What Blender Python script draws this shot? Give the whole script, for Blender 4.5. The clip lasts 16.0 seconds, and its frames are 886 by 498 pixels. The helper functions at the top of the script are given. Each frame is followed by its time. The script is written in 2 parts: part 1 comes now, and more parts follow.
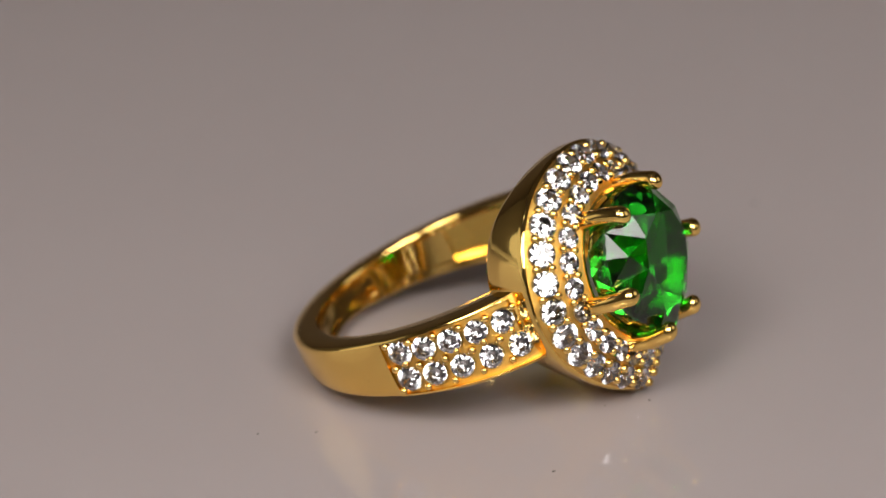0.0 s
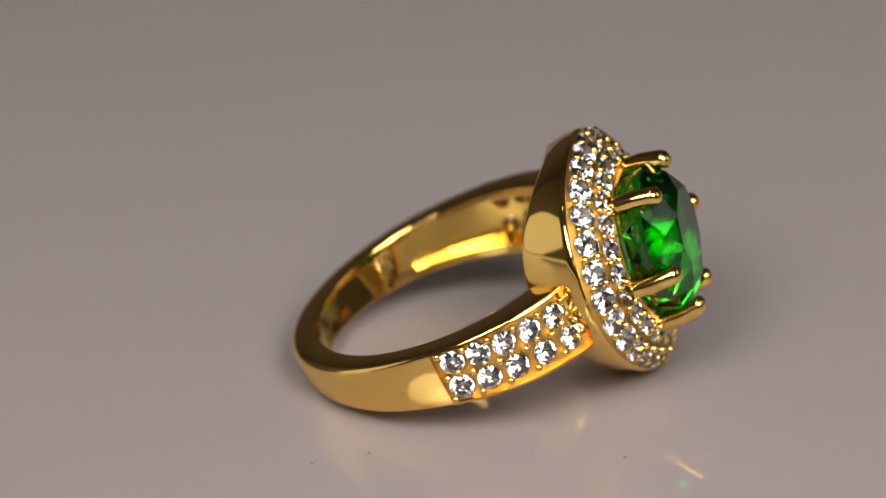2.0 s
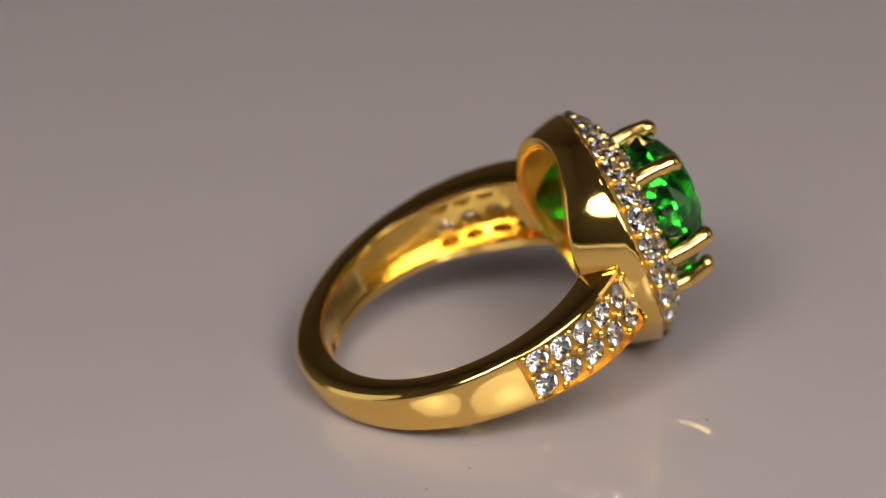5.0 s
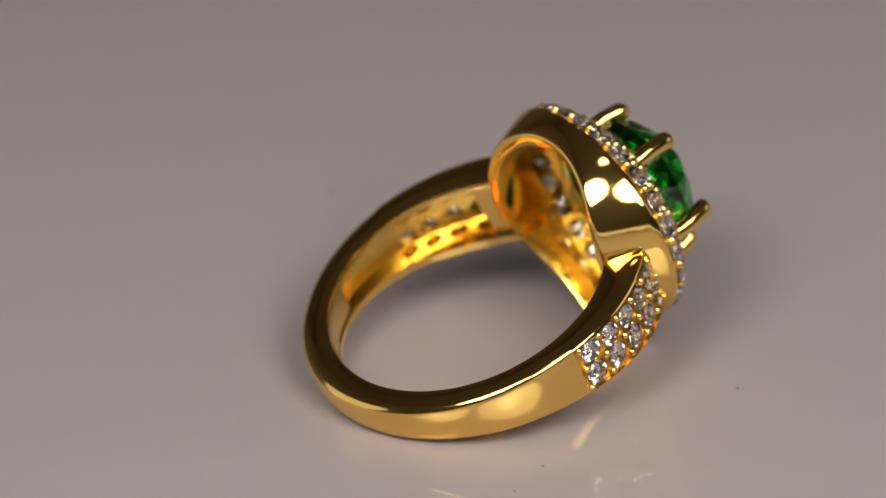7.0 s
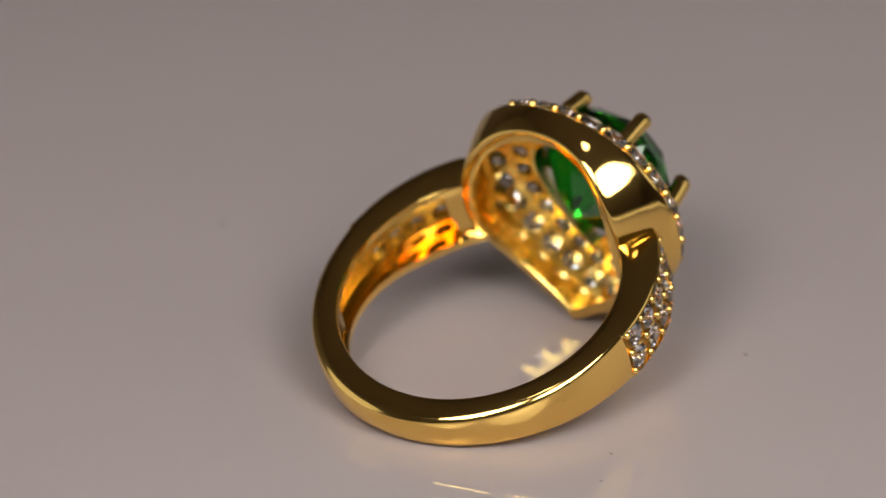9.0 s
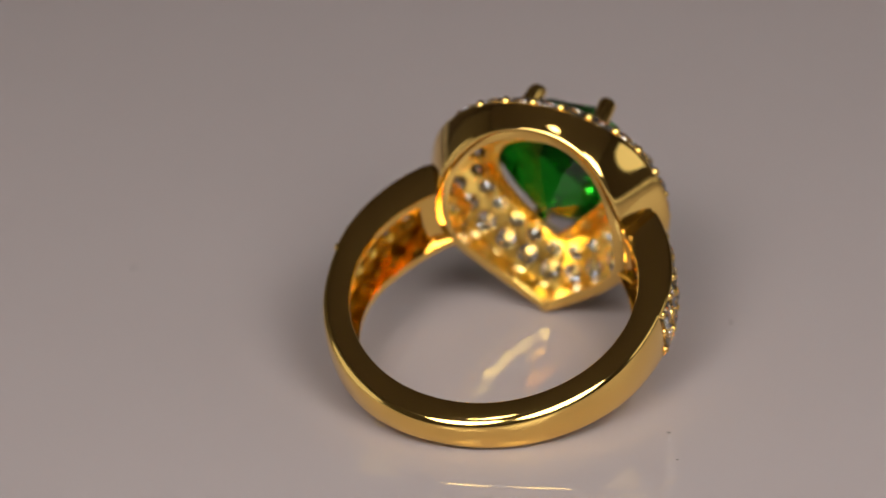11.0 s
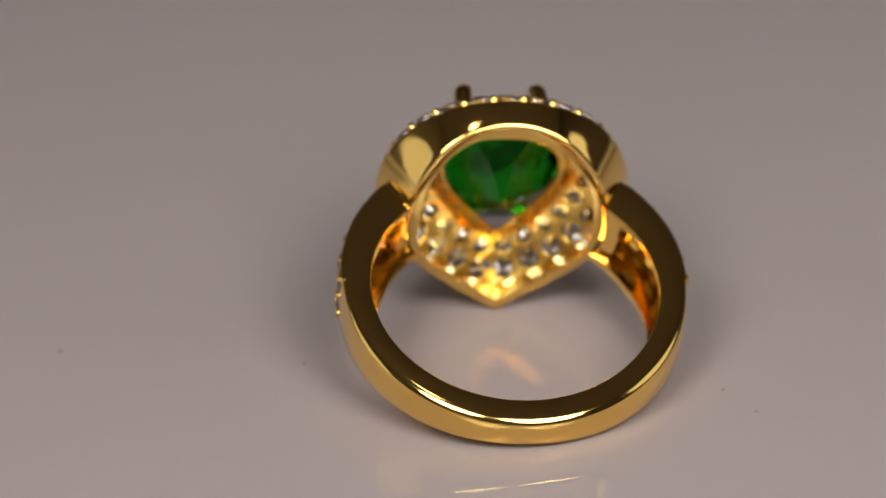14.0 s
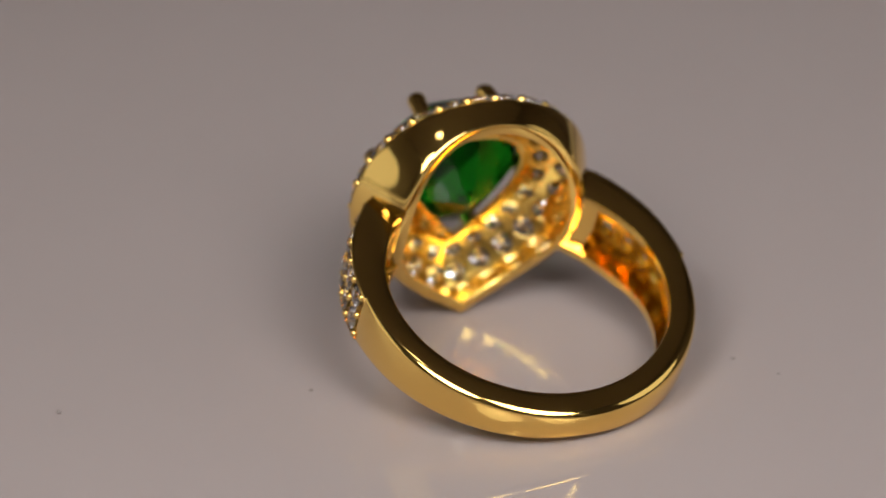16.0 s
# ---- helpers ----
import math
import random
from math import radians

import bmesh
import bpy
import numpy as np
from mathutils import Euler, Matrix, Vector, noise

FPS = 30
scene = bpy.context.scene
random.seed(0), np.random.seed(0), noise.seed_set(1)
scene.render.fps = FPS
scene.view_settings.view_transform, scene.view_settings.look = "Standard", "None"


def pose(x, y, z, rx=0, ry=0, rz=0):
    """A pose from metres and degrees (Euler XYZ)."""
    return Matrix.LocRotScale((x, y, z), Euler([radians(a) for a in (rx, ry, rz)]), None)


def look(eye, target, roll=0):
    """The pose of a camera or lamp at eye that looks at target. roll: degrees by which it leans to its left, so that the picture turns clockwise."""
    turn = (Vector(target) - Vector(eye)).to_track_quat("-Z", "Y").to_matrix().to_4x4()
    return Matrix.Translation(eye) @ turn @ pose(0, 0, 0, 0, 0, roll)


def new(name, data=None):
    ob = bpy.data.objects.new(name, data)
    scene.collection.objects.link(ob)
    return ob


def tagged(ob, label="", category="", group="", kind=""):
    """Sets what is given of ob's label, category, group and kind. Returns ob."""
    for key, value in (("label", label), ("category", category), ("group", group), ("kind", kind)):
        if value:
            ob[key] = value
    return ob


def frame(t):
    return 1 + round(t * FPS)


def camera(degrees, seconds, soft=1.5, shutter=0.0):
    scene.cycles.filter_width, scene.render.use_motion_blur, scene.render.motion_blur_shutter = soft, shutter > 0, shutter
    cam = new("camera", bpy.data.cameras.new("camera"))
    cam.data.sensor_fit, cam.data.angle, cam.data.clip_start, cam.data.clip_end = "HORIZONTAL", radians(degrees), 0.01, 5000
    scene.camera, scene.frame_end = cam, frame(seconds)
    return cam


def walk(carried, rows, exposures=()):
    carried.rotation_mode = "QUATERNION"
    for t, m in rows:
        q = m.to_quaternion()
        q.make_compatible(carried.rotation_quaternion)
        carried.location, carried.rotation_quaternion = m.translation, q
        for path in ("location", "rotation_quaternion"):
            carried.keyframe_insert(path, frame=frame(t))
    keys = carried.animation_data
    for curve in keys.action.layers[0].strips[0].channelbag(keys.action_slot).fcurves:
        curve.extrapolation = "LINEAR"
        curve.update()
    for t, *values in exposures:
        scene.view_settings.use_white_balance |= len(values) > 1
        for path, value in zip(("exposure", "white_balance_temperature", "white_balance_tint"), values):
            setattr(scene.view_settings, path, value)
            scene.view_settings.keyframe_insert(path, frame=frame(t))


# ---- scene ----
# The scene is a finger ring on a slowly turning white turntable plate, closed in by unseen cloth walls.
# Ring shapes are written in millimetres and scaled to metres by MM.
MM = 0.001
FLOOR_DROP = 4.45          # mm from the ring frame's origin down to the plate
TURN = 8.692               # degrees per second, counterclockwise from above

cam = camera(9.0, 16.0)
EYE = (-0.003191, -0.299655, 0.146033 + FLOOR_DROP * MM)
AIM = (-0.003191, -0.299655 + 0.902514, EYE[2] - 0.430661)
walk(cam, [(0.0, look(EYE, AIM, -1.824)), (16.0, look(EYE, AIM, -1.824))])
cam.data.dof.use_dof, cam.data.dof.focus_distance, cam.data.dof.aperture_fstop = True, 0.324, 31.0
scene.view_settings.exposure = 0.0

# ---- light ----
world = bpy.data.worlds.new("studio")
scene.world = world
world.use_nodes = True
world.node_tree.nodes["Background"].inputs["Color"].default_value = (0.9, 0.95, 1.0, 1)
world.node_tree.nodes["Background"].inputs["Strength"].default_value = 0.02


def soft_light(name, eye, target, size, power, colour):
    data = bpy.data.lights.new(name, "AREA")
    data.shape, data.size, data.energy, data.color = "DISK", size, power, colour
    ob = new(name, data)
    ob.matrix_world = look(eye, target)
    return ob


WARM = (1.0, 0.962, 0.927)


def studio_lamp(name, azimuth, height, power, size=0.30):
    """A round lamp with a bright middle, 0.34 m from the ring, at that azimuth and height in degrees."""
    a, e = radians(azimuth), radians(height)
    eye = Vector((math.cos(a) * math.cos(e), math.sin(a) * math.cos(e), math.sin(e))) * 0.34
    soft_light(name, eye, (0, 0, 0.005), size, power * 0.86, WARM)
    soft_light(name + "_core", eye * 0.985, (0, 0, 0.005), size * 0.35, power * 0.14, WARM)


studio_lamp("front_left_lamp", -115, 44, 0.70, 0.165)
studio_lamp("front_right_lamp", -66, 42, 0.93, 0.20)
studio_lamp("top_lamp", -125, 76, 0.025, 0.038)
# weak side fills, added to brighten the gold's flanks; no lamps known there
for side, azimuth, height, size, power in (("right", -4, 0.24, 0.30, 0.16), ("left", -178, 0.12, 0.34, 0.15)):
    a = radians(azimuth)
    soft_light(side + "_added_fill", (0.46 * math.cos(a), 0.46 * math.sin(a), height), (0, 0, 0.005), size, power, WARM)


# ---- materials ----
def material(name, colour, rough=0.5, metal=0.0, ior=1.5, transmission=0.0):
    m = bpy.data.materials.new(name)
    m.use_nodes = True
    b = m.node_tree.nodes["Principled BSDF"]
    b.inputs["Base Color"].default_value = (*colour, 1)
    b.inputs["Roughness"].default_value = rough
    b.inputs["Metallic"].default_value = metal
    b.inputs["IOR"].default_value = ior
    b.inputs["Transmission Weight"].default_value = transmission
    return m, m.node_tree, b


def noise_node(tree, scale, detail=4.0, rough=0.55):
    co = tree.nodes.new("ShaderNodeTexCoord")
    n = tree.nodes.new("ShaderNodeTexNoise")
    n.inputs["Scale"].default_value = scale
    n.inputs["Detail"].default_value = detail
    n.inputs["Roughness"].default_value = rough
    tree.links.new(co.outputs["Object"], n.inputs["Vector"])
    return n


def ranged(tree, socket, lo, hi, target):
    r = tree.nodes.new("ShaderNodeMapRange")
    r.inputs["To Min"].default_value, r.inputs["To Max"].default_value = lo, hi
    tree.links.new(socket, r.inputs["Value"])
    tree.links.new(r.outputs["Result"], target)


def bump(tree, bsdf, socket, strength, distance):
    b = tree.nodes.new("ShaderNodeBump")
    b.inputs["Strength"].default_value = strength
    b.inputs["Distance"].default_value = distance
    tree.links.new(socket, b.inputs["Height"])
    tree.links.new(b.outputs["Normal"], bsdf.inputs["Normal"])


def polished_gold():
    m, tree, b = material("polished_gold", (1.0, 0.675, 0.19), 0.08, 1.0)
    n = noise_node(tree, 900, 5)
    ranged(tree, n.outputs["Fac"], 0.05, 0.11, b.inputs["Roughness"])
    w = noise_node(tree, 350, 3)
    bump(tree, b, w.outputs["Fac"], 0.06, 0.0003)
    return m


def cast_gold():
    m, tree, b = material("cast_gold", (1.0, 0.705, 0.18), 0.22, 1.0)
    n = noise_node(tree, 2500, 5)
    ranged(tree, n.outputs["Fac"], 0.12, 0.30, b.inputs["Roughness"])
    w = noise_node(tree, 1800, 4)
    bump(tree, b, w.outputs["Fac"], 0.25, 0.0002)
    return m


def grained_gold():
    m, tree, b = material("grained_gold", (0.80, 0.48, 0.11), 0.3, 1.0)
    n = noise_node(tree, 2500, 5)
    ranged(tree, n.outputs["Fac"], 0.22, 0.42, b.inputs["Roughness"])
    w = noise_node(tree, 8000, 4, 0.6)
    bump(tree, b, w.outputs["Fac"], 0.6, 0.00012)
    return m


def clear_stone():
    m, tree, b = material("clear_stone", (0.82, 0.81, 0.815), 0.0, 0.0, 2.1, 1.0)
    return m


def green_stone():
    m, tree, b = material("green_stone", (0.012, 0.37, 0.016), 0.0, 0.0, 1.62, 1.0)
    return m


def white_plate():
    m, tree, b = material("white_plate", (0.62, 0.575, 0.56), 0.12, 0.0, 1.45)
    n = noise_node(tree, 14, 5)
    r = tree.nodes.new("ShaderNodeMix")
    r.data_type = "RGBA"
    r.inputs["A"].default_value = (0.350, 0.302, 0.296, 1)
    r.inputs["B"].default_value = (0.377, 0.326, 0.320, 1)
    tree.links.new(n.outputs["Fac"], r.inputs["Factor"])
    tree.links.new(r.outputs["Result"], b.inputs["Base Color"])
    k = noise_node(tree, 60, 4)
    ranged(tree, k.outputs["Fac"], 0.42, 0.48, b.inputs["Roughness"])
    b.inputs["Specular IOR Level"].default_value = 0.08
    b.inputs["Subsurface Weight"].default_value = 1.0    # milky acrylic
    b.inputs["Subsurface Radius"].default_value = (1.0, 0.9, 0.85)
    b.inputs["Subsurface Scale"].default_value = 0.0012
    b.inputs["Coat Weight"].default_value = 0.95
    b.inputs["IOR"].default_value = 1.6
    b.inputs["Coat Roughness"].default_value = 0.03
    b.inputs["Coat IOR"].default_value = 1.5
    return m


def fabric(name, colour):
    m, tree, b = material(name, colour, 0.9)
    n = noise_node(tree, 500, 3)
    bump(tree, b, n.outputs["Fac"], 0.3, 0.001)
    return m


GOLD, CAST, GRAINED, CLEAR, GREEN, PLATE = polished_gold(), cast_gold(), grained_gold(), clear_stone(), green_stone(), white_plate()
GREY_CLOTH, DARK_CLOTH = fabric("white_cloth", (0.75, 0.73, 0.71)), fabric("dark_cloth", (0.21, 0.172, 0.158))
WALL_CLOTH, CEILING_CLOTH = fabric("wall_cloth", (0.45, 0.41, 0.38)), fabric("ceiling_cloth", (0.33, 0.28, 0.27))
DUST, DUST_LIGHT = material("dust", (0.21, 0.18, 0.17), 0.9)[0], material("lint", (0.25, 0.22, 0.21), 0.9)[0]


# ---- helpers for meshes ----
def mesh_from(name, verts, faces, mat, smooth=True, sharp=32):
    me = bpy.data.meshes.new(name)
    me.from_pydata([tuple(c * MM for c in p) for p in verts], [], faces)
    me.materials.append(mat)
    if smooth:
        me.polygons.foreach_set("use_smooth", [True] * len(me.polygons))
        me.set_sharp_from_angle(angle=radians(sharp))
    me.update()
    return me


def outward(me):
    bm = bmesh.new()
    bm.from_mesh(me)
    bmesh.ops.recalc_face_normals(bm, faces=bm.faces)
    bm.to_mesh(me)
    bm.free()
    return me


def loft(rings, closed_v=False, caps=False):
    """Quads between rings of points, each ring closed."""
    verts, faces, n = [], [], len(rings[0])
    for r in rings:
        verts += r
    m = len(rings)
    for i in range(m if closed_v else m - 1):
        a, b = i * n, ((i + 1) % m) * n
        for j in range(n):
            k = (j + 1) % n
            faces.append((a + j, a + k, b + k, b + j))
    if caps:
        faces.append(tuple(range(n - 1, -1, -1)))
        faces.append(tuple(range((m - 1) * n, m * n)))
    return verts, faces


def part(name, me, parent, label="", m=None):
    ob = new(name, me)
    ob.parent = parent
    if m is not None:
        ob.matrix_basis = m
    if label:
        ob["label"] = label
    return ob


def smooth_interp(x, xs, ys, half):
    return sum(float(np.interp(x + half * k / 6, xs, ys)) for k in range(-6, 7)) / 13


# ---- unseen surroundings, added to close the set ----
def slab(name, lo, hi, mat, label, category):
    bm = bmesh.new()
    bmesh.ops.create_cube(bm, size=1.0)
    for v in bm.verts:
        v.co = Vector([lo[i] + (v.co[i] + 0.5) * (hi[i] - lo[i]) for i in range(3)])
    bmesh.ops.bevel(bm, geom=bm.edges[:], offset=0.002, segments=2, affect="EDGES")
    me = bpy.data.meshes.new(name)
    bm.to_mesh(me)
    bm.free()
    me.materials.append(mat)
    return tagged(new(name, me), label, category, kind="structure")


# each wall's tone, and the ceiling's, is set by what the gold and stones should mirror
slab("wall_back", (-0.7, 0.70, -0.01), (0.7, 0.72, 0.9), DARK_CLOTH, "unseen dark cloth back wall, added for dark reflections", "wall")
slab("wall_left", (-0.72, -0.7, -0.01), (-0.70, 0.72, 0.9), WALL_CLOTH, "unseen grey cloth side wall, added for mid-tone reflections", "wall")
slab("wall_right", (0.70, -0.7, -0.01), (0.72, 0.72, 0.9), DARK_CLOTH, "unseen dark cloth side wall, added for dark reflections", "wall")
slab("wall_front", (-0.72, -0.72, -0.01), (0.72, -0.70, 0.9), WALL_CLOTH, "unseen grey cloth wall, added behind the camera for mid-tone reflections", "wall")
slab("ceiling", (-0.72, -0.72, 0.90), (0.72, 0.72, 0.92), CEILING_CLOTH, "unseen dark cloth ceiling, added for dark reflections", "ceiling")
slab("ground", (-0.72, -0.72, -0.03), (0.72, 0.72, -0.01), GREY_CLOTH, "unseen white cloth table, added under the turntable", "ground")


def turntable():
    n, rings = 160, []
    for r, z in ((118, -10), (118, -1.5), (117.5, -0.4), (116.5, 0), (60, 0), (30, 0), (4, 0)):
        rings.append([(r * math.cos(2 * math.pi * i / n), r * math.sin(2 * math.pi * i / n), z) for i in range(n)])
    v, f = loft(rings, caps=True)
    me = outward(mesh_from("turntable", v, f, PLATE))
    return tagged(new("turntable", me), "glossy pale grey acrylic turntable plate with a few dust specks", "turntable", kind="structure")


plate = turntable()

# ---- the ring ----
ring = tagged(new("ring"), "polished yellow gold ring with green stone, lying on the turntable", "ring")
AZ, TAU, LEAN = radians(60.8), radians(23.5), radians(4.5)
U, H, UP = Vector((math.cos(AZ), math.sin(AZ), 0)), Vector((math.sin(AZ), -math.cos(AZ), 0)), Vector((0, 0, 1))
ZA = H * math.cos(TAU) + UP * math.sin(TAU)
YT = -H * math.sin(TAU) + UP * math.cos(TAU)
XA = U * math.cos(LEAN) + YT * math.sin(LEAN)
YA = YT * math.cos(LEAN) - U * math.sin(LEAN)
LIE = Matrix((XA, YA, ZA)).transposed().to_4x4()
LIE.translation = Vector((0, 0, FLOOR_DROP * MM)) + (XA * -0.65 + YA * 0.02 + ZA * -2.05) * MM
# within LIE: x across the finger, y along it, z from the band's centre to the head
ZC = 2.05                    # heights of the head are measured from this far above the band's centre

PHI = [0, 40, 60, 90, 135, 180]
BAND_TOP = 2.86


def band_radius(p):
    return smooth_interp(abs(p), PHI, [12.0, 11.34, 10.78, 10.16, 9.94, 10.04], 12)


def band_width(p):
    return smooth_interp(abs(p), PHI, [4.95, 4.62, 4.22, 3.6, 2.85, 2.12], 14)


def band_mid(p):
    return BAND_TOP - band_width(p) / 2 - smooth_interp(abs(p), PHI, [0.14, 0.12, 0.06, 0.0, 0.0, 0.0], 14)


R_IN = 8.62                  # under the head; the shank is a little thicker inwards


def inner_radius(p):
    return smooth_interp(abs(p), PHI, [R_IN, R_IN, 8.60, 8.47, 8.34, 8.32], 12)


PANEL = (46.5, 86.0)
POCKET = (51.0, 122.0)


def band_section(p, panel, pocket):
    """Outline of the band's section at p degrees from the head: points of (y, r)."""
    ro, w, rin = band_radius(p), band_width(p) / 2, inner_radius(p)
    dome = 0.14 if not panel else 0.05
    deep = 0.26 if panel else 0.0
    hollow = max(0.5, ro - rin - 1.0) if pocket else 0.0
    b = 0.0 if panel else min(1.0, max(0.0, (abs(p) - PANEL[1]) / 45))      # the shank's edges are eased more and more
    edge = ((0.0, 0.16 + 0.18 * b), (0.03 + 0.08 * b, 0.07 + 0.08 * b), (0.10 + 0.11 * b, 0.02 * b))
    out = [(-w, rin + 0.14)] + [(-w + y, ro - dome - r) for y, r in edge]
    rail = w - 0.20 - 0.12 * b
    for k in range(11):
        y = -rail + 2 * rail * k / 10
        out.append((y, ro - deep - (0 if panel else dome * (y / w) ** 2)))
        if panel and k == 0:
            out[-1] = (y, ro - 0.02)
        if panel and k == 10:
            out[-1] = (y, ro - 0.02)
    if panel:
        out[5] = (-rail + 0.03, ro - deep)
        out[13] = (rail - 0.03, ro - deep)
    out += [(w - y, ro - dome - r) for y, r in reversed(edge)] + [(w, rin + 0.14)]
    lip = 0.52
    out += [(w - 0.04, rin + 0.05), (w - 0.13, rin), (w - lip, rin), (w - lip - 0.04, rin + hollow)]
    out += [(0, rin + hollow + (0.02 if pocket else 0))]
    rail_in = smooth_interp(abs(p), PHI, [0.0, 0.2, 0.78, 0.48, 0.06, 0.0], 14)
    out += [(-w + lip + 0.04, rin + hollow), (-w + lip - 0.3 * rail_in, rin - rail_in), (-w + 0.13 - 0.5 * rail_in, rin - rail_in), (-w + 0.03 - 0.5 * rail_in, rin + 0.07 - rail_in)]
    return out


def band():
    stops = sorted({float(p) for p in range(42, 320, 2)} | {40.0, 320.0, PANEL[0] - 0.25, PANEL[0], 360 - PANEL[0], 360 - PANEL[0] + 0.25, PANEL[1], PANEL[1] + 0.25, POCKET[0] - 0.5, POCKET[0], 360 - POCKET[0], 360 - POCKET[0] + 0.5, POCKET[1], POCKET[1] + 0.5, 
                    360 - PANEL[1], 360 - PANEL[1] - 0.25, 360 - POCKET[1], 360 - POCKET[1] - 0.5})
    rings = []
    for p in stops:
        q = p if p <= 180 else 360 - p
        panel, pocket = PANEL[0] <= q <= PANEL[1], POCKET[0] <= q <= POCKET[1]
        row = []
        for y, r in band_section(q, panel, pocket):
            lean = -2.5 * (r - R_IN) * min(1.0, max(0.0, (70 - q) / 25)) ** 2
            lean -= 5.0 * max(0.0, -2 * y / band_width(q)) * min(1.0, max(0.0, (60 - q) / 15))
            a = radians((q + lean) if p <= 180 else 360 - q - lean)
            r += (0.16 + 0.14 * min(1.0, (r - R_IN) / 1.1)) * max(0.0, -math.cos(a)) ** 2
            row.append((r * math.sin(a), y + band_mid(q), r * math.cos(a)))
        rings.append(row)
    v, f = loft(rings, caps=True)
    me = outward(mesh_from("band", v, f, GOLD, sharp=30))
    me.materials.append(CAST)                   # the hollows behind the stones are left as cast
    for face in me.polygons:
        c, n = face.center, face.normal
        r = math.hypot(c.x, c.z)
        if r > 8.85 * MM and (n.x * c.x + n.z * c.z) / r < -0.4:
            face.material_index = 1
    me.materials.append(GRAINED)                # the sunk floor between the stones is left matt
    for face in me.polygons:
        c, n = face.center / MM, face.normal
        r, q = math.hypot(c.x, c.z), abs(math.degrees(math.atan2(c.x, c.z)))
        if 34 < q < PANEL[1] and (n.x * c.x + n.z * c.z) / r > 0.7 and r < band_radius(q) - 0.15:
            face.material_index = 2
    return me


band_ob = part("band", band(), ring, "smooth polished gold band, tapered at its back", LIE)


# outline of the head: rounded above, a blunt point below
def pear(n, a, top, tip, yc, power=2.2, square=2.2):
    pts = []
    for i in range(n):
        t = 2 * math.pi * i / n                # from the side, counterclockwise, 3/4 is the tip
        c, s = math.cos(t), math.sin(t)
        if s >= 0:
            x = math.copysign(abs(c) ** (2 / square), c) * a
            y = yc + abs(s) ** (2 / square) * (top - yc)
        else:
            d = (2 / math.pi) * math.asin(-s)
            x = math.copysign(a * (1 - d ** power), c)
            y = yc - d * (yc - tip)
        pts.append((x, y))
    # ease the sides, and leave the tip sharp
    for turn in range(6):
        soft = []
        for i in range(n):
            away = min(1.0, max(0.0, (abs(i / n - 0.75) if i / n > 0.25 else i / n + 0.25) * 14 - 0.6))
            w = max(1, n // 36)
            mean = [sum(pts[(i + k) % n][c] for k in range(-w, w + 1)) / (2 * w + 1) for c in (0, 1)]
            soft.append(tuple(p + (m - p) * away for p, m in zip(pts[i], mean)))
        pts = soft
    return pts


def even(pts, n, shift=0.0):
    """n points evenly along a closed outline, starting at its tip."""
    k0 = min(range(len(pts)), key=lambda i: pts[i][1])
    pts = pts[k0:] + pts[:k0 + 1]
    d = [0.0]
    for a, b in zip(pts, pts[1:]):
        d.append(d[-1] + math.dist(a, b))
    out = []
    for i in range(n):
        s = ((i + shift) / n % 1.0) * d[-1]
        out.append((float(np.interp(s, d, [p[0] for p in pts])), float(np.interp(s, d, [p[1] for p in pts]))))
    return out


NP = 144
HALO = dict(a=7.85, top=8.0, tip=-7.74, yc=0.9, power=2.2)
MOUTH = dict(a=4.35, top=4.85, tip=-5.0, yc=0.4, power=2.0)
BASE = dict(a=6.15, top=7.65, tip=-6.74, yc=0.8, power=2.5, square=2.6)


def blend_outline(s, n=NP):
    """The halo's outline at s: 0 its outer edge, 1 its mouth round the stone."""
    o, m = pear(n, **HALO), pear(n, **MOUTH)
    return [(p[0] + (q[0] - p[0]) * s, p[1] + (q[1] - p[1]) * s) for p, q in zip(o, m)]


def halo_z(x, y, s):
    edge = ZC + 7.68 + 0.085 * y - 0.1 * (x / 7.5) ** 2
    mouth = ZC + 9.6 + 0.09 * y
    return edge + (mouth - edge) * math.sin(s * math.pi / 2) ** 0.9


def base_z(x, inset=0.0):
    return math.sqrt(max(1.0, R_IN ** 2 - x * x)) - inset


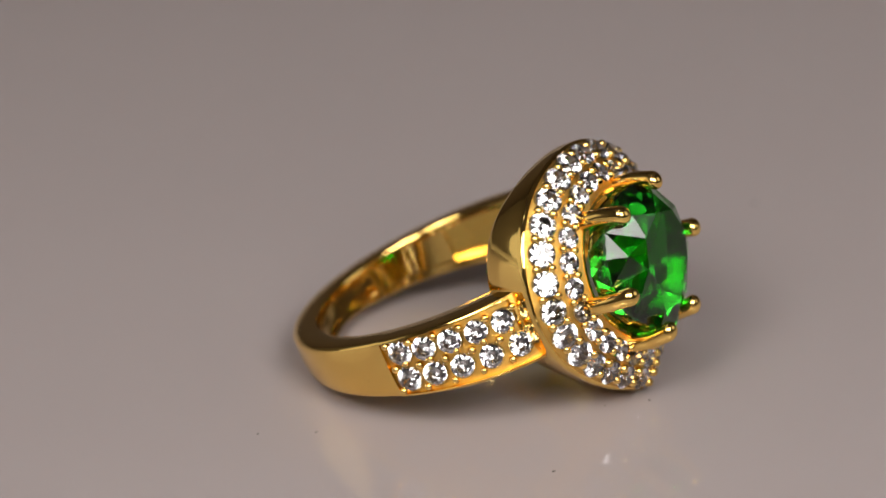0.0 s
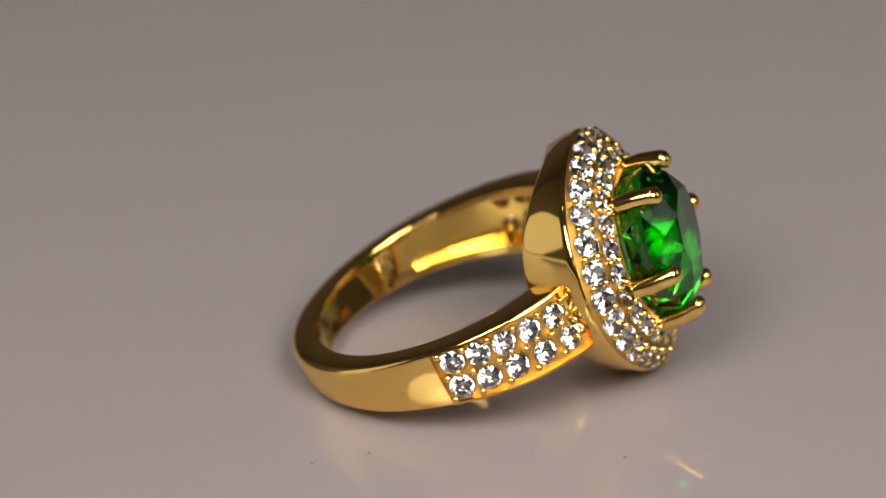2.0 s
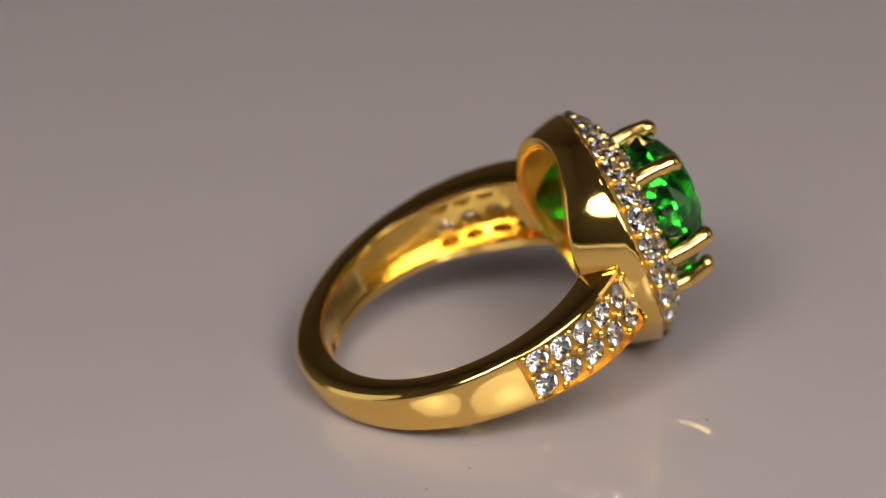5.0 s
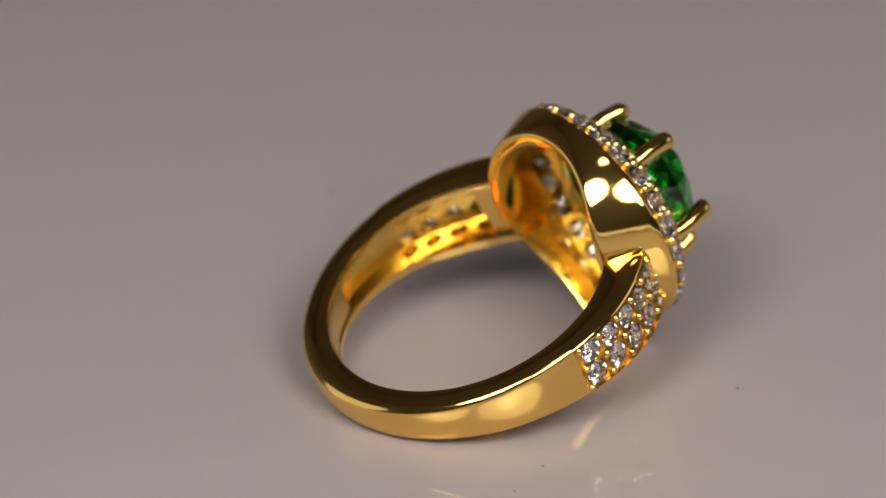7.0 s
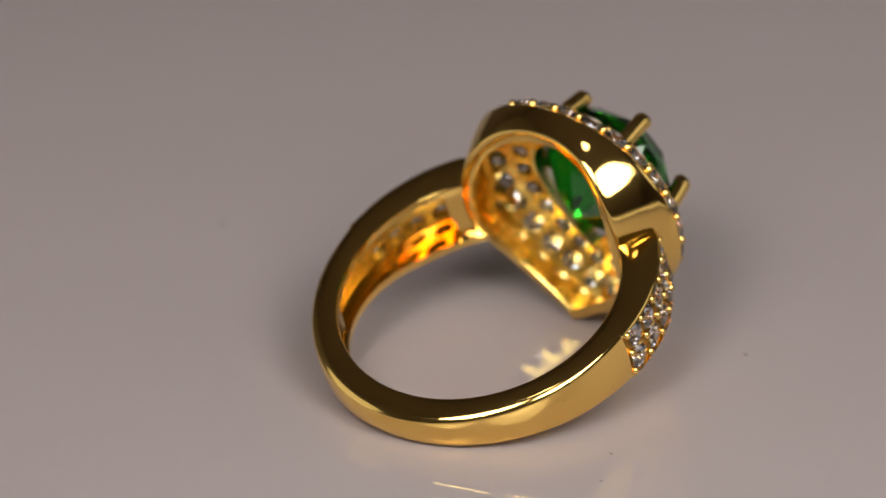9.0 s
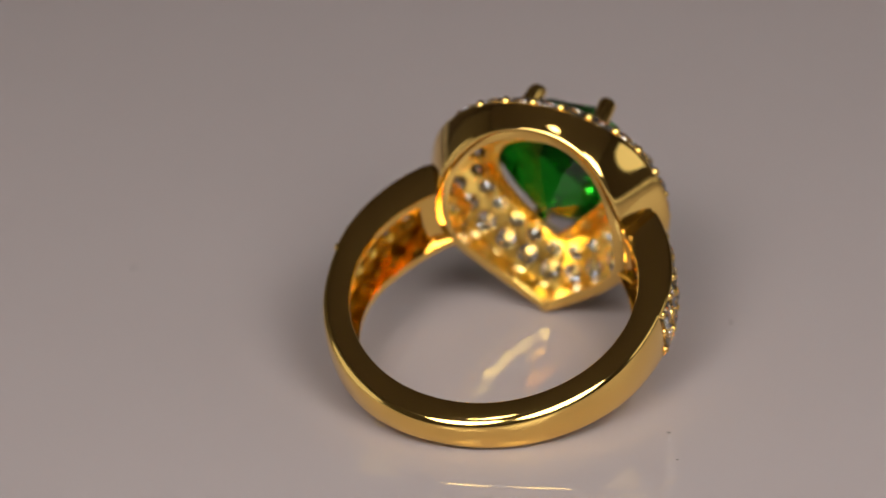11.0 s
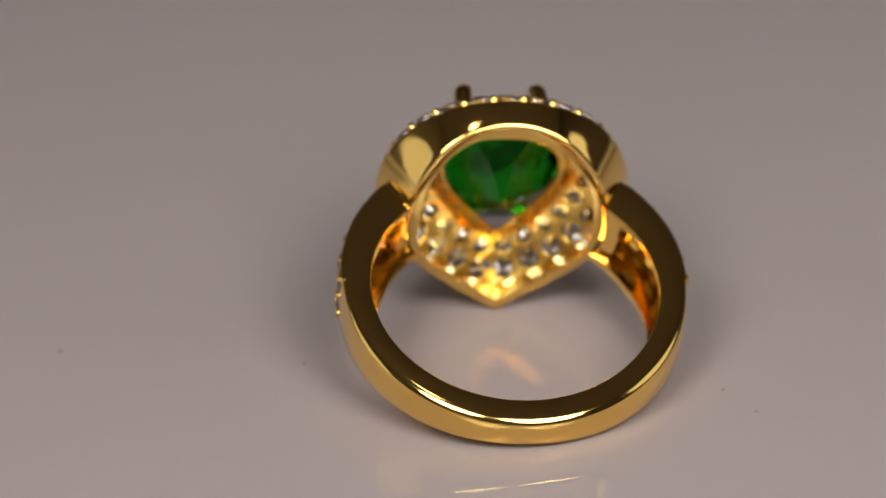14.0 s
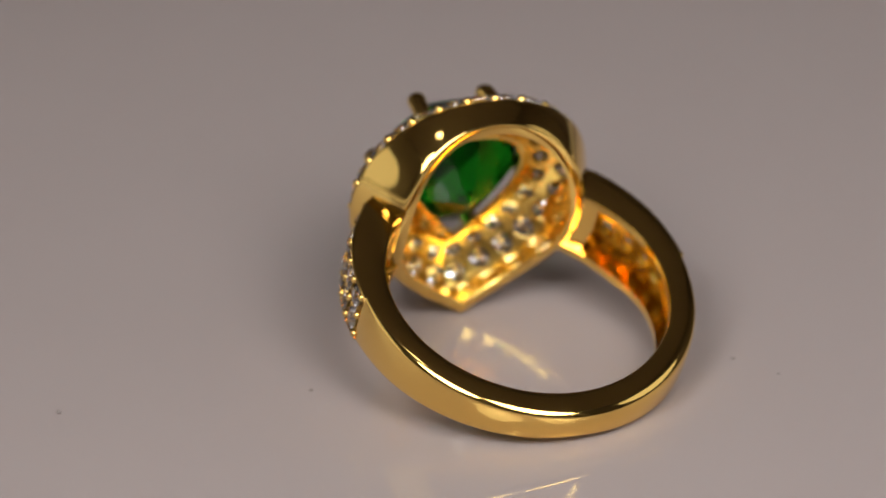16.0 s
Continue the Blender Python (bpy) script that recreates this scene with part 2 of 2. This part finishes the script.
def cup():
    o, b = pear(NP, **HALO), pear(NP, **BASE)
    rings = []

    def wall(t, inset, dz=0.0, cut=0.0):
        row = []
        for p, q in zip(b, o):
            belly = -0.10 * math.sin(math.pi * t)
            x, y = p[0] + (q[0] - p[0]) * t, p[1] + (q[1] - p[1]) * t
            r = math.hypot(x, y)
            k = (r - inset - belly + cut * min(1.0, max(0.0, -p[1] / 3.0))) / r
            zb, zt = base_z(p[0]) - 2.05 * max(0.0, -p[1] / 6.65) ** 2, halo_z(q[0], q[1], 0)
            row.append((x * k, y * k, zb + (zt - zb) * t + dz))
        return row
    for t in (0.0, 0.02, 0.06, 0.15, 0.3, 0.45, 0.6, 0.75, 0.88, 0.97, 1.0):
        rings.append(wall(t, 0.12 if t == 0 else 0.03 if t == 0.02 else 0.05 if t == 1.0 else 0.0, 0.0))
    rings.append(wall(1.0, 0.16, 0.08))
    rings.append(wall(1.0, 0.30, 0.06))
    rings.append(wall(1.0, 0.36, -0.12))
    for t in (0.85, 0.6, 0.35, 0.2):
        rings.append(wall(t, 0.95, cut=0.4))        # undercut behind the lower lip
    rings.append(wall(0.14, 0.93, cut=0.34))
    rings.append(wall(0.11, 0.91, cut=0.12))
    rings.append(wall(0.05, 0.88))
    rings.append(wall(0.01, 0.80))
    rings.append(wall(0.0, 0.68))
    v, f = loft(rings, closed_v=True)
    me = outward(mesh_from("cup", v, f, GOLD, sharp=40))
    me.materials.append(CAST)                   # the inside is left as cast
    for face in me.polygons:
        if face.normal.x * face.center.x + face.normal.y * face.center.y < 0 and abs(face.normal.z) < 0.8:
            face.material_index = 1
    return me


part("cup", cup(), ring, "polished gold cup under the halo, open at its back", LIE)


def halo():
    rings = []
    for s, dz in ((0.05, -0.30), (0.06, -0.16), (0.12, -0.14), (0.3, -0.14), (0.5, -0.14), (0.7, -0.14), (0.9, -0.14), (0.97, -0.01), (1.0, -0.1), (1.02, -0.45), (0.9, -0.46), (0.6, -0.44), (0.3, -0.44), (0.08, -0.45)):
        rings.append([(x, y, halo_z(x, y, min(s, 1)) + dz) for x, y in blend_outline(s)])
    v, f = loft(rings, closed_v=True)
    me = outward(mesh_from("halo", v, f, CAST, sharp=40))
    me.materials.append(GRAINED)                # its face between the stones is left matt
    for face in me.polygons:
        if face.normal.z > 0.15:
            face.material_index = 1
    return me


halo_ob = part("halo", halo(), ring, "cast gold halo plate set with two rows of clear stones", LIE)


def seat():
    """The collar that carries the green stone."""
    top, low = pear(NP, **MOUTH), pear(NP, a=3.62, top=4.2, tip=-3.2, yc=1.6, power=1.3, square=2.6)
    rings = []
    for t, k, z in ((0.0, 1.01, 9.3), (0.0, 0.995, 9.58), (0.05, 0.965, 9.62), (0.15, 0.955, 9.45), (0.6, 0.985, 8.7), (1.0, 0.99, 8.2), (1.0, 1.03, 8.08), (1.0, 1.09, 8.1), (0.7, 1.05, 8.5)):
        rings.append([((p[0] + (q[0] - p[0]) * t) * k, (p[1] + (q[1] - p[1]) * t) * k, ZC + z + 0.09 * p[1]) for p, q in zip(top, low)])
    v, f = loft(rings, closed_v=True)
    return outward(mesh_from("collar", v, f, CAST, sharp=40))


part("collar", seat(), ring, "", LIE)


def drilled(ob, seats):
    """Cuts a round hole through ob's mesh for each seat (place, normal, radius)."""
    n, verts, faces = 20, [], []
    for place, normal, radius in seats:
        q = Vector(normal).normalized().to_track_quat("Z", "Y")
        k = len(verts)
        for z in (-1.05, 0.45):
            verts += [tuple(Vector(place) + q @ Vector((radius * math.cos(2 * math.pi * i / n), radius * math.sin(2 * math.pi * i / n), z))) for i in range(n)]
        faces += [(k + i, k + (i + 1) % n, k + n + (i + 1) % n, k + n + i) for i in range(n)]
        faces += [tuple(k + n - 1 - i for i in range(n)), tuple(k + n + i for i in range(n))]
    drill = new("drill", mesh_from("drill", verts, faces, CAST, smooth=False))
    drill.matrix_basis = LIE
    drill.parent = ring
    m = ob.modifiers.new("seats", "BOOLEAN")
    m.operation, m.solver, m.object = "DIFFERENCE", "EXACT", drill
    m.use_self = True
    bpy.context.view_layer.update()
    cut = bpy.data.meshes.new_from_object(ob.evaluated_get(bpy.context.evaluated_depsgraph_get()))
    ob.modifiers.remove(m)
    ob.data = cut
    bpy.data.objects.remove(drill)
    cut.set_sharp_from_angle(angle=radians(32))


# ---- stones ----
def round_stone():
    """A round brilliant of diameter 1 at z 0 of its girdle."""
    def ringpts(r, z, n, off):
        return [(r * math.cos(2 * math.pi * (i + off) / n), r * math.sin(2 * math.pi * (i + off) / n), z) for i in range(n)]
    k = 10
    v = ringpts(0.28, 0.155, k, 0) + ringpts(0.40, 0.10, k, 0.5) + ringpts(0.5, 0.015, 2 * k, 0) + ringpts(0.5, -0.015, 2 * k, 0) + ringpts(0.20, -0.27, k, 0.5) + [(0, 0, -0.43)]
    C, G, L, Q, END = k, 2 * k, 4 * k, 6 * k, 7 * k
    f = [tuple(range(k))]
    for i in range(k):
        j, h, g = (i + 1) % k, (i - 1) % k, 2 * i
        f += [(i, C + i, j), (i, C + h, G + g), (i, G + g, C + i)]
        f += [(C + i, G + g, G + g + 1), (C + i, G + g + 1, G + (g + 2) % (2 * k))]
        f += [(L + g, Q + i, L + g + 1), (L + g + 1, Q + i, L + (g + 2) % (2 * k)), (L + g, Q + h, END, Q + i)]
    for i in range(2 * k):                          # the girdle
        f.append((G + i, L + i, L + (i + 1) % (2 * k), G + (i + 1) % (2 * k)))
    me = mesh_from("small_stone", v, f, CLEAR, smooth=False)
    return outward(me)


def bead_mesh():
    n, rings = 10, []
    for r, z in ((0.42, -0.5), (0.5, -0.1), (0.49, 0.12), (0.40, 0.33), (0.24, 0.46), (0.08, 0.5)):
        rings.append([(r * math.cos(2 * math.pi * i / n), r * math.sin(2 * math.pi * i / n), z) for i in range(n)])
    v, f = loft(rings, caps=True)
    return outward(mesh_from("bead", v, f, GOLD, sharp=60))


STONE, BEAD = round_stone(), bead_mesh()


def facing(place, normal, size, spin=0.0):
    q = Vector(normal).normalized().to_track_quat("Z", "Y")
    return Matrix.LocRotScale(Vector(place) * MM, q, (size, size, size)) @ Matrix.Rotation(spin, 4, "Z")


def halo_frame(x, y, s):
    """Place and normal of the halo's face for an outline point of row s."""
    r = Vector((x, y, 0)).normalized()
    lo, hi = halo_z(x, y, max(0.0, s - 0.08)), halo_z(x, y, min(1.0, s + 0.08))
    wide = 0.16 * 3.3
    slope = (hi - lo) / wide
    return Vector((x, y, halo_z(x, y, s))), (Vector((0, 0, 1)) + r * slope).normalized()


HALO_SEATS, BAND_SEATS = [], []


def set_row(s, count, size, shift, sink):
    line = blend_outline(s, 720)
    rnd = random.Random(int(s * 100))
    for x, y in even(line, count, shift):
        p, n = halo_frame(x, y, s)
        HALO_SEATS.append((p, n, size * 0.39))
        part("small_stone", STONE, halo_ob, "", facing(p + n * sink, n + Vector((rnd.uniform(-0.11, 0.11), rnd.uniform(-0.11, 0.11), 0)), size, rnd.random()))


set_row(0.25, 25, 1.66, 0.5, -0.02)
set_row(0.67, 23, 1.36, 0.5, -0.02)
drilled(halo_ob, HALO_SEATS)


def bead_row(s, count, size, shift):
    for x, y in even(blend_outline(s, 720), count, shift):
        p, n = halo_frame(x, y, s)
        part("bead", BEAD, halo_ob, "", facing(p + n * 0.03, n, size))


bead_row(0.16, 25, 0.56, 0.0)
bead_row(0.37, 25, 0.56, 0.0)
bead_row(0.57, 23, 0.52, 0.0)
bead_row(0.78, 23, 0.52, 0.0)


def band_place(side, angle, y):
    """Place and normal on the floor of the panel at a true angle from the head; y is measured from the band's middle."""
    q = angle
    for i in range(6):
        q = angle + 2.5 * (band_radius(q) - R_IN) * max(0.0, (70 - q) / 25) ** 2
    a, e = radians(angle), radians(angle + 1.5)
    rise = (band_radius(q) - band_radius(q + 1.5)) / (band_radius(q) * radians(1.5))
    n = Vector((side * math.sin(a), 0, math.cos(a))) - Vector((side * -math.cos(a), 0, math.sin(a))) * -rise * 0.5
    return Vector((side * math.sin(a), 0, math.cos(a))) * band_radius(q) + Vector((0, band_mid(q) + y, 0)), n.normalized()


def panels():
    for side in (1, -1):
        for row, first, step in ((-0.76, 80.6, 9.4), (0.92, 79.7, 8.7)):
            for k in range(5):
                p, n = band_place(side, first - k * step, row)
                p = p - n * 0.13
                BAND_SEATS.append((p, n, 1.54 * 0.39))
                part("small_stone", STONE, band_ob, "", facing(p, n + Vector((0.05 * math.sin(7 * k + row), 0.05 * math.cos(5 * k + row), 0)), 1.54, 0.3 * k + row))
        for row, count, first, step, size in ((-1.44, 6, 84.8, 9.4, 0.44), (-0.02, 6, 84.0, 8.9, 0.48), (0.22, 5, 79.6, 8.9, 0.42), (1.50, 6, 84.0, 8.6, 0.46)):
            for k in range(count):
                p, n = band_place(side, first - k * step, row)
                part("bead", BEAD, band_ob, "", facing(p - n * 0.10, n, size * 1.1))


panels()
drilled(band_ob, BAND_SEATS)


def centre_stone():
    n = 32
    shape = dict(a=4.38, top=4.74, tip=-4.68, yc=0.5, power=2.0)

    def coarse(k, z, m, off):
        o = pear(n * 4, **shape)
        step = n * 4 // m
        return [(o[(i * step + off) % (n * 4)][0] * k, (o[(i * step + off) % (n * 4)][1] - 0.3) * k + 0.3, ZC + z + 0.09 * o[(i * step + off) % (n * 4)][1]) for i in range(m)]
    m = 16
    rows = [coarse(0.58, 12.75, m // 2, 0), coarse(0.81, 12.2, m // 2, 8), coarse(1.0, 11.2, m, 0), coarse(1.0, 11.0, m, 0), coarse(0.94, 9.8, m, 4), coarse(0.46, 8.1, m // 2, 8)]
    v = [p for r in rows for p in r] + [(0, 0.1, ZC + 6.95)]
    T, C, G, L, P, Q = 0, 8, 16, 32, 48, 64
    f = [tuple(range(8))]
    for i in range(8):
        j = (i + 1) % 8
        f += [(T + i, C + i, T + j), (T + i, G + 2 * i, C + i), (T + i, C + (i - 1) % 8, G + 2 * i)]
        f += [(C + i, G + 2 * i, G + 2 * i + 1), (C + i, G + 2 * i + 1, G + (2 * i + 2) % 16)]
        # below: eight long kites to the point, and two half facets between each pair
        f += [(Q + i, P + 2 * i, P + 2 * i + 1), (Q + i, P + 2 * i + 1, P + (2 * i + 2) % 16)]
        f += [(Q + i, 72, Q + (i - 1) % 8), (Q + i, Q + (i - 1) % 8, P + 2 * i)]
    for i in range(16):
        j = (i + 1) % 16
        f += [(G + i, L + i, L + j, G + j), (L + i, P + i, L + j), (L + j, P + i, P + j)]
    me = mesh_from("centre_stone", v, f, GREEN, smooth=False)
    return outward(me)


part("centre_stone", centre_stone(), ring, "deep green faceted pear-shaped stone", LIE)


def prong(tip, base):
    """A round gold post from base to tip, with a domed end."""
    a, b = Vector(base), Vector(tip)
    n, rings = 14, []
    d = (b - a).normalized()
    side = d.cross(Vector((0, 0, 1)) if abs(d.z) < 0.9 else Vector((1, 0, 0))).normalized()
    other = d.cross(side)
    length = (b - a).length
    out = Vector((a.x, a.y, 0)).normalized()
    for s, r in ((0, 0.78), (0.08, 0.64), (0.2, 0.55), (0.5, 0.53), (0.8, 0.55), (1 - 0.50 / length, 0.57), (1 - 0.33 / length, 0.54), (1 - 0.18 / length, 0.45), (1 - 0.06 / length, 0.28), (1.0, 0.08)):
        c = a + d * length * s + out * 0.28 * math.sin(math.pi * s)
        rings.append([tuple(c + (side * math.cos(2 * math.pi * i / n) + other * math.sin(2 * math.pi * i / n)) * r) for i in range(n)])
    v, f = loft(rings, caps=True)
    return outward(mesh_from("prong", v, f, GOLD, sharp=60))


for x, y, z in ((2.15, 3.9, 12.95), (4.2, -0.15, 12.6), (1.62, -3.7, 12.15)):
    for sgn in (1, -1):
        part("prong", prong((sgn * x, y, z + ZC), (sgn * x * 1.06, y * 1.06, 9.1 + ZC + 0.09 * y)), ring, "", LIE)


def hallmark():
    """Two worn stamped marks inside the back of the band, as plain raised bars."""
    verts, faces = [], []
    for angle, y0, count in ((178.5, 1.35, 3), (167.0, 1.35, 3)):
        for k in range(count):
            for a0, y, da, dy in ((angle - 2.4 + 2.2 * k, y0, 1.1, 0.62),):
                i = len(verts)
                for r in (8.51, 8.42):
                    for u, w in ((0, 0), (da, 0), (da, dy), (0, dy)):
                        a = radians(a0 + u)
                        verts.append((r * math.sin(a), y + w - 0.12 * (k % 2), r * math.cos(a)))
                faces += [(i, i + 1, i + 2, i + 3), (i + 7, i + 6, i + 5, i + 4)]
                faces += [(i + j, i + 4 + j, i + 4 + (j + 1) % 4, i + (j + 1) % 4) for j in range(4)]
    return outward(mesh_from("hallmark", verts, faces, GOLD, smooth=False))


part("hallmark", hallmark(), band_ob, "two worn stamped marks")


def dust():
    rnd = random.Random(5)
    for x, y, size, mat in ((2.74, -14.35, 0.13, DUST), (-10.89, -8.52, 0.13, DUST_LIGHT), (-14.3, -8.51, 0.10, DUST), (16.46, 20.8, 0.2, DUST_LIGHT),
                            (6.45, 9.72, 0.15, DUST), (5.98, -6.32, 0.10, DUST_LIGHT), (8.65, -5.78, 0.11, DUST)):
        bm = bmesh.new()
        bmesh.ops.create_icosphere(bm, subdivisions=2, radius=size * 0.75 * MM)
        for v in bm.verts:
            v.co *= 1 + rnd.uniform(-0.35, 0.35)
            v.co.x *= 1.3
            v.co.z *= 0.35
        me = bpy.data.meshes.new("dust_speck")
        bm.to_mesh(me)
        bm.free()
        me.materials.append(mat)
        part("dust_speck", me, plate, "", Matrix.Translation((x * MM, y * MM, size * 0.3 * MM)) @ Matrix.Rotation(rnd.uniform(0, 3), 4, "Z"))


dust()


def motions():
    rows = []
    for k in range(33):
        t = k * 0.5
        rows.append((t, pose(0, 0, 0, 0, 0, TURN * t)))
    walk(ring, rows)
    walk(plate, rows)


motions()
